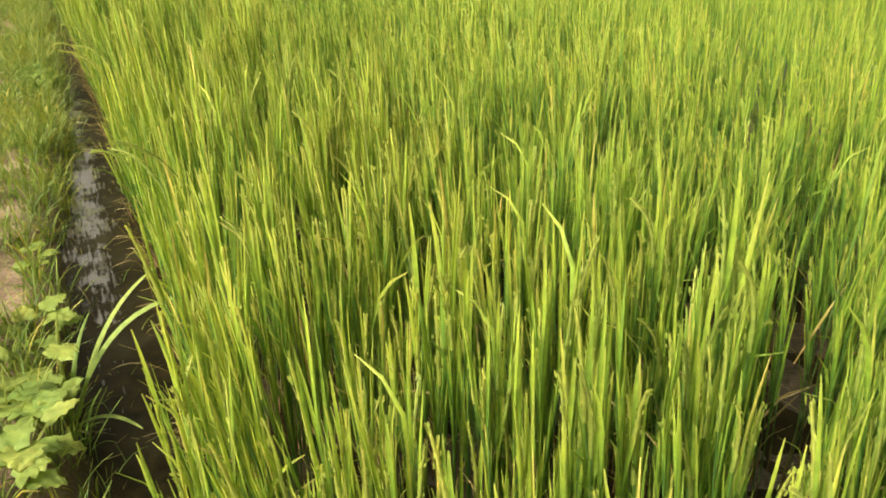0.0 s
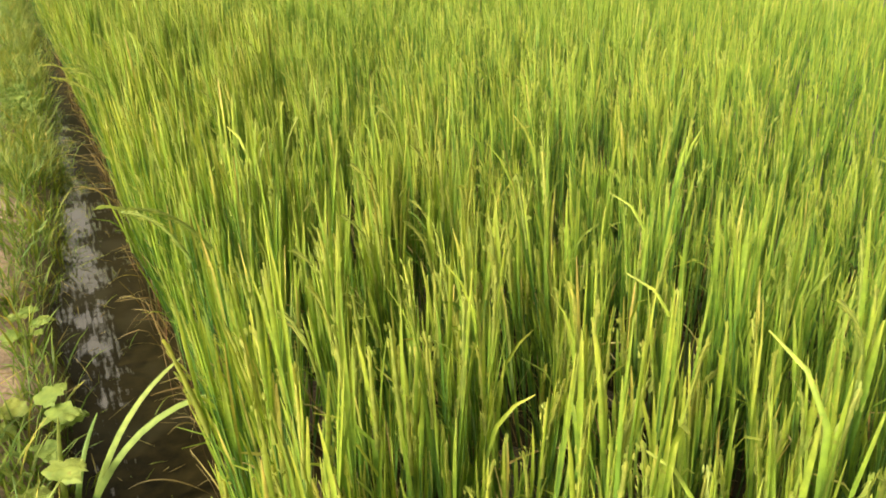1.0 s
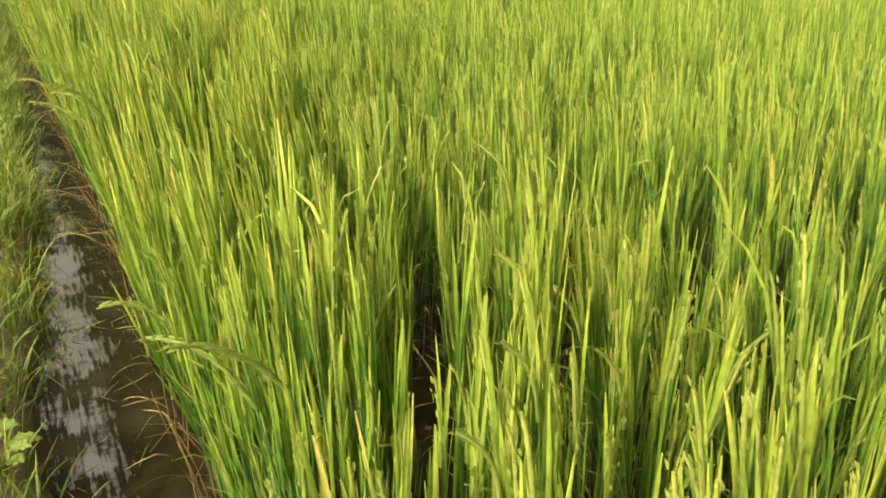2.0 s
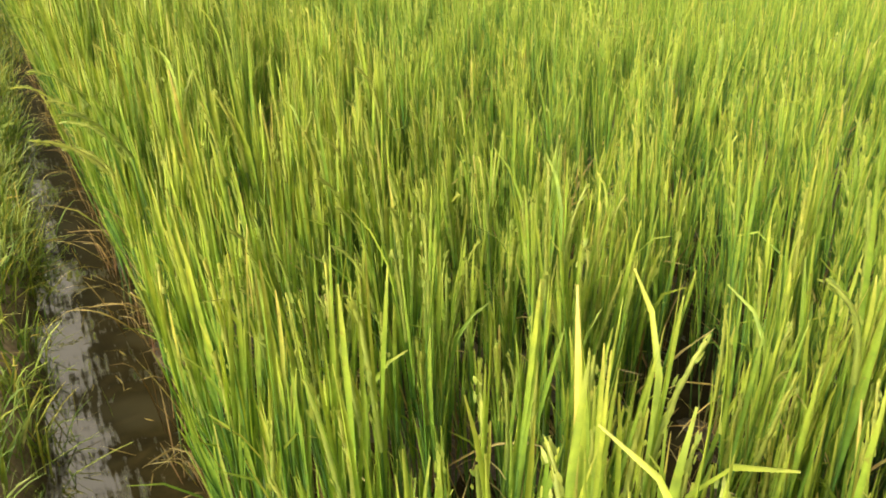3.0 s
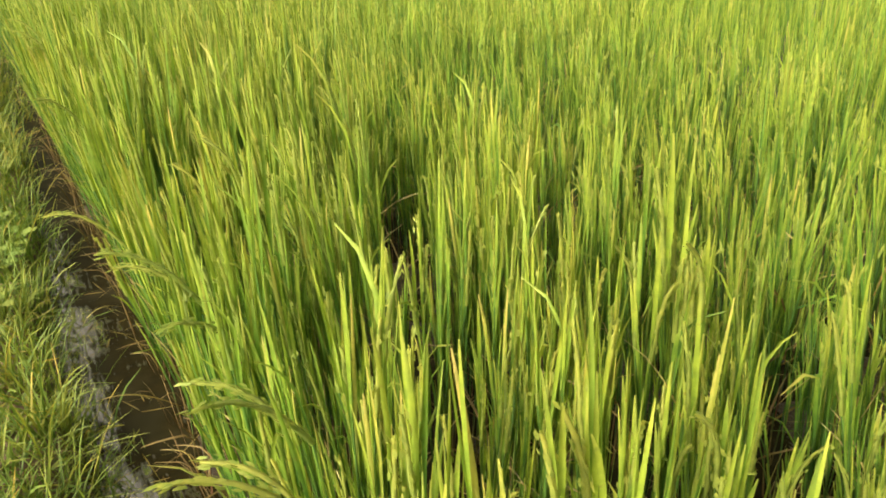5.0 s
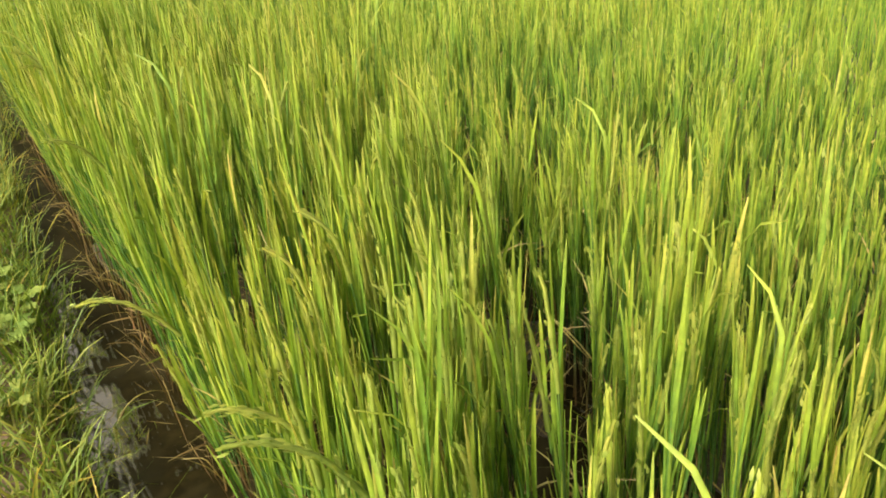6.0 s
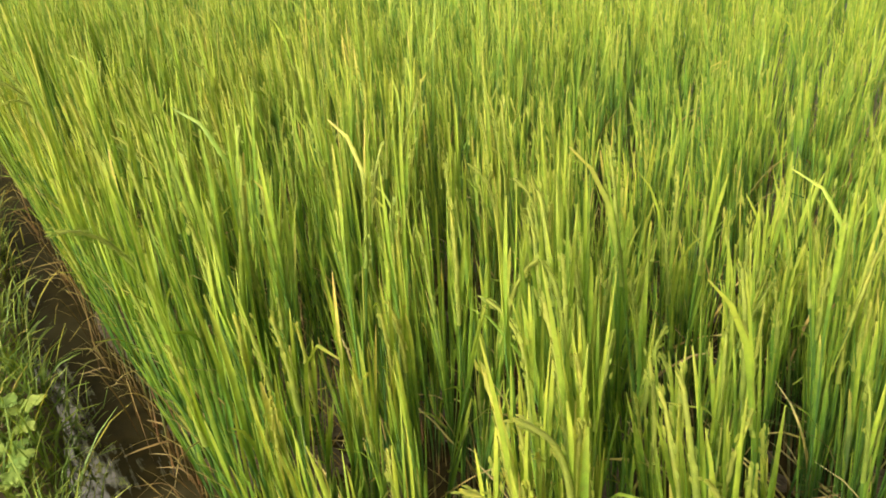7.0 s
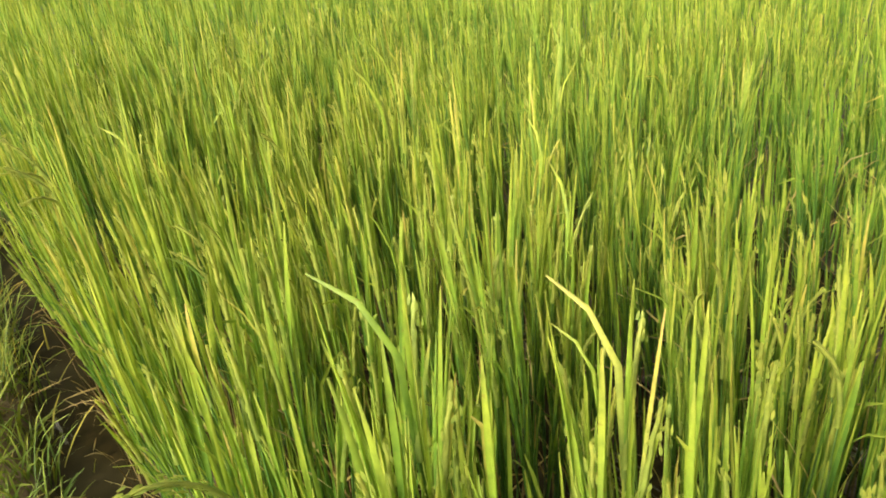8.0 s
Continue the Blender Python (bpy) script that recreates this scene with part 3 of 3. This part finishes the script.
# ---- grass, straw and weeds of the bund ----
def grass_stuff(name, label, material, places, lengths, widths, tilts, bends, segments=4, lift=-0.01, fold=0.2):
    n = len(places)
    foot = np.stack([places[:, 0], places[:, 1], np.maximum(ground_height(places[:, 0], places[:, 1]), -0.03) + lift], -1)
    v, q, al, _ = blades(foot, uniform(0, 2 * np.pi, n), uniform(*tilts, n), uniform(*lengths, n), uniform(*widths, n), uniform(*bends, n),
                         uniform(-1.2, 1.2, n), segments, fold)
    ob = new(name, mesh_from(name, [(v, q, al, material)]))
    return tagged(ob, label, "grass", kind="stuff")


BARE = [(-0.53, 2.45, 0.1), (-0.5, 2.75, 0.08), (-0.62, 6.35, 0.12), (-0.5, 3.3, 0.06)]


def bund_places(n, tuft, low=-1.3, y0=-4.0, y1=20.0, over=0.0, bare=True):
    centre = np.stack([uniform(low, 0.0, n), y0 + (y1 - y0) * uniform(0, 1, n) ** 1.25], -1)
    centre = centre[centre[:, 0] < bank_edge(centre[:, 1]) + over]
    if bare:
        for x, y, r in BARE:
            centre = centre[np.hypot(centre[:, 0] - x, (centre[:, 1] - y) * 0.6) > r]
    spot = np.repeat(centre, tuft, 0)
    return spot + rng.normal(0, 0.022, spot.shape)


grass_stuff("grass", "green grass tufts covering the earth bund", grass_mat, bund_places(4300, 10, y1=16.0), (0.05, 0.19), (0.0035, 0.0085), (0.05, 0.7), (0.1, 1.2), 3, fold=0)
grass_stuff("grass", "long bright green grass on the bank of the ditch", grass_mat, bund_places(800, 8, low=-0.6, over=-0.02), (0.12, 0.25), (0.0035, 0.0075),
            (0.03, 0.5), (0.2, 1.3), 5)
grass_stuff("straw", "dry straw-coloured litter on the bund", dead_mat, bund_places(1100, 3, low=-1.0, bare=False), (0.05, 0.18), (0.002, 0.004), (1.1, 1.65),
            (-0.1, 0.2), 3, 0.012)
mat_places = bund_places(900, 10, low=-0.75, y0=4.5, y1=9.0, over=-0.02)
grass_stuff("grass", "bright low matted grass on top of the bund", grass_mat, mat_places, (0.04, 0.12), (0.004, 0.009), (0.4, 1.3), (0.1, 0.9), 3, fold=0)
reach = np.stack([uniform(-0.1, 0.02, 300), uniform(1.0, 9.5, 300)], -1)
reach[:, 0] += bank_edge(reach[:, 1])
grass_stuff("grass", "long thin green grass hanging over the ditch", grass_mat, reach, (0.1, 0.24), (0.002, 0.004), (0.2, 0.9), (0.3, 1.4), 6)
bank = np.stack([rng.normal(-0.02, 0.035, 900), uniform(4.6, 14.0, 900)], -1)
bank = bank[np.sin(bank[:, 1] * 4.3) + 0.6 * np.sin(bank[:, 1] * 9.1 + 1) > -0.5]
bank[:, 0] += bank_edge(bank[:, 1])
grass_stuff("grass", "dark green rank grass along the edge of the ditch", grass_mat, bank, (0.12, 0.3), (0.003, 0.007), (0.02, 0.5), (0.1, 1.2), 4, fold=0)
choked = np.stack([uniform(-0.03, 0.18, 2200), 7.2 + 8.8 * uniform(0, 1, 2200) ** 1.5], -1)
choked = choked[(uniform(7.2, 9.0, 2200) < choked[:, 1]) & ((choked[:, 0] < 0.05) | (choked[:, 1] > 8.8))]
choked[:, 0] += bank_edge(choked[:, 1])
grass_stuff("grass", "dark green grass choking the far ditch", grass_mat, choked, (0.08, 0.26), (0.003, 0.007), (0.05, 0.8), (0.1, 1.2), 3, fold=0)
stray = np.stack([-0.3 + 0.2 * uniform(0, 1, 420) ** 1.3, uniform(0.2, 14, 420)], -1)
grass_stuff("grass", "thin half-dead grass stems standing in the ditch", dead_mat, stray[:35], (0.05, 0.16), (0.0015, 0.003), (0.1, 1.2), (0.0, 1.2), 4)
grass_stuff("grass", "thin green grass shoots standing in the ditch", grass_mat, stray[230:], (0.05, 0.14), (0.002, 0.004), (0.1, 1.0), (0.0, 1.2), 4)
stems = np.stack([uniform(-0.2, -0.02, 16), uniform(6.2, 9.5, 16)], -1)
grass_stuff("grass", "thin pale dead stems standing in the ditch", dead_mat, stems, (0.1, 0.26), (0.0015, 0.003), (0.1, 0.9), (0.0, 1.3), 6)
# Creeping grass has grown out over the mud of the near bank and all but closes the ditch at one place.
creeping = np.concatenate([np.stack([rng.normal(-0.25, 0.06, 420), rng.normal(4.8, 0.13, 420)], -1),
                           np.stack([rng.normal(-0.2, 0.05, 70), rng.normal(5.52, 0.03, 70)], -1),
                           np.stack([bank_edge(ys := uniform(3.4, 6.6, 520)) + uniform(-0.02, 0.09, 520) * (0.5 + 0.5 * np.sin(7.3 * ys)), ys], -1)])
grass_stuff("grass", "fine creeping grass spreading over the ditch mud", grass_mat, creeping, (0.03, 0.09), (0.0015, 0.004), (0.4, 1.45), (0.0, 0.7), 4, 0.026, fold=0)
n = 26
long_at = np.stack([uniform(-0.36, -0.26, n), np.concatenate([rng.normal(4.88, 0.1, n // 2), uniform(3.4, 6.6, n - n // 2)]), np.zeros(n)], -1)
long_at[:, 2] = ground_height(long_at[:, 0], long_at[:, 1]) + 0.025
v, q, al, _ = blades(long_at, uniform(-0.5, 0.6, n), uniform(1.0, 1.45, n), uniform(0.1, 0.2, n), uniform(0.003, 0.006, n), uniform(0.1, 0.5, n), uniform(-0.5, 0.5, n), 6, 0.2)
tagged(new("grass", mesh_from("grass", [(v, q, al, weed_mat)])), "long pale grass blades lying out across the ditch", "grass", kind="stuff")
n = 24
hung = np.stack([uniform(-0.03, 0.03, n), np.concatenate([rng.normal(4.05, 0.18, n // 3), uniform(0.6, 8.2, n - n // 3)]), uniform(0.08, 0.2, n)], -1)
v, q, al, _ = blades(hung, math.pi + uniform(-0.7, 0.7, n), uniform(0.4, 1.0, n), uniform(0.12, 0.28, n), uniform(0.002, 0.005, n), uniform(0.6, 1.7, n), uniform(-1, 1, n), 8, 0.2)
tagged(new("straw", mesh_from("straw", [(v, q, al, dead_mat)])), "dry curled rice straw hanging over the ditch", "straw", kind="stuff")
afloat = np.stack([uniform(-0.31, -0.02, 240), uniform(0.2, 14, 240)], -1)
n = len(afloat)
v, q, al, _ = blades(np.stack([afloat[:, 0], afloat[:, 1], uniform(0.001, 0.006, n)], -1), uniform(0, 2 * np.pi, n), uniform(1.5, 1.6, n), uniform(0.02, 0.13, n),
                     uniform(0.0015, 0.005, n), uniform(-0.06, 0.03, n), uniform(-0.2, 0.2, n), 3, 0)
tagged(new("litter", mesh_from("litter", [(v, q, al, dead_mat)])), "bits of dry straw floating on the ditch water", "straw", kind="stuff")


def broad_leaf(foot, turn, tilt, length, width, lobes):
    """A soft lobed leaf of a weed."""
    s, u = np.linspace(0, 1, 17), np.linspace(-1, 1, 7)
    shape = np.sin(np.pi * np.clip(s, 0.02, 0.985) ** 0.55) ** 0.7 * (1 - lobes + 2 * lobes * np.abs((s * 3.3 + 0.35) % 1 * 2 - 1))
    angle = tilt + 0.7 * s
    flat, side = np.array([math.cos(turn), math.sin(turn), 0]), np.array([-math.sin(turn), math.cos(turn), 0])
    way = np.sin(angle)[:, None] * flat + np.cos(angle)[:, None] * np.array([0, 0, 1.0])
    line = np.asarray(foot) + np.cumsum(way, 0) * length / 17
    face = np.cross(side, way)
    reach = (shape * width / 2)[:, None, None] * u[None, :, None]
    sag = (0.1 * width * shape)[:, None, None] * (np.abs(u)[None, :, None] - 0.35 * u[None, :, None] ** 2)
    ripple = 0.05 * width * (np.sin(11 * s[:, None] + 6 * u[None]) + 0.7 * np.sin(23 * s[:, None] - 9 * u[None]))[..., None]
    rings = line[:, None] + side * reach + face[:, None] * (ripple - sag) - flat * (0.12 * length * np.abs(u)[None, :, None] * (s[:, None, None] < 0.3))
    number = np.arange(rings.shape[0] * rings.shape[1]).reshape(rings.shape[:2])
    quads = np.stack([number[:-1, :-1], number[:-1, 1:], number[1:, 1:], number[1:, :-1]], -1).reshape(-1, 4)
    return rings.reshape(-1, 3), quads, np.repeat(s, 7), weed_mat


def weed(x, y, leaves, size, label):
    """A low broad-leaved weed: stems that fan out, each with a leaf at its end."""
    plant = new("weed_plant")
    plant.matrix_basis = pose(x, y, float(ground_height(x, y)) - 0.005)
    for n in range(leaves):
        turn, tilt = n * 2.4 + uniform(-0.4, 0.4), uniform(0.2, 1.0)
        _, _, _, line = blades((0, 0, 0), turn, tilt * 0.6, size * uniform(0.7, 1.5), 0.003, 0.5, segments=5, fold=0)
        stem = part("stem", [(*tubes(line, 0.0022, 0.6, 5), weed_mat)], plant)
        part("leaf", [broad_leaf(line[0, -1], turn + uniform(-0.5, 0.5), uniform(0.8, 1.5), size * uniform(0.5, 0.85), size * uniform(0.5, 0.85), uniform(0.12, 0.3))], stem)
    return tagged(plant, label, "weed", "weeds on the bund")


WEED = "light green broad-leaved weed on the grassy bund"
for x, y, leaves, size in ((-0.43, 1.45, 9, 0.12), (-0.42, 1.72, 9, 0.13), (-0.52, 1.6, 8, 0.14), (-0.4, 2.08, 8, 0.12), (-0.4, 2.72, 9, 0.08), (-0.48, 1.3, 8, 0.12),
                           (-0.6, 2.1, 8, 0.1), (-0.36, 6.0, 12, 0.07), (-0.33, 6.2, 12, 0.07), (-0.4, 6.35, 12, 0.075), (-0.45, 6.15, 11, 0.075), (-0.42, 6.6, 10, 0.07), (-0.42, 5.6, 10, 0.065)):
    weed(x, y, leaves, size, WEED)


def tall_weed(x, y):
    """A coarse grass whose broad blades arch out over the ditch."""
    plant = new("tall_grass")
    plant.matrix_basis = pose(x, y, float(ground_height(x, y)) - 0.01)
    for turn, tilt, length, width, bend in ((0.15, 0.3, 0.55, 0.022, 0.8), (-0.1, 0.35, 0.62, 0.02, 1.5), (-1.1, 0.9, 0.45, 0.017, 0.7), (1.4, 0.05, 0.36, 0.018, 0.7),
                                            (2.6, 0.3, 0.4, 0.018, 1.2), (3.6, 0.45, 0.36, 0.016, 1.0), (0.9, 0.2, 0.35, 0.016, 0.8)):
        v, q, al, _ = blades((uniform(-0.01, 0.01), uniform(-0.01, 0.01), 0.0), turn, tilt, length, width, bend, uniform(-0.3, 0.3), 12, 0.3, spin=-0.35)
        part("leaf", [(v, q, al, weed_mat)], plant)
    return tagged(plant, "tall coarse grass with broad light green blades arching over water", "grass plant")


tall_weed(-0.33, 1.82)
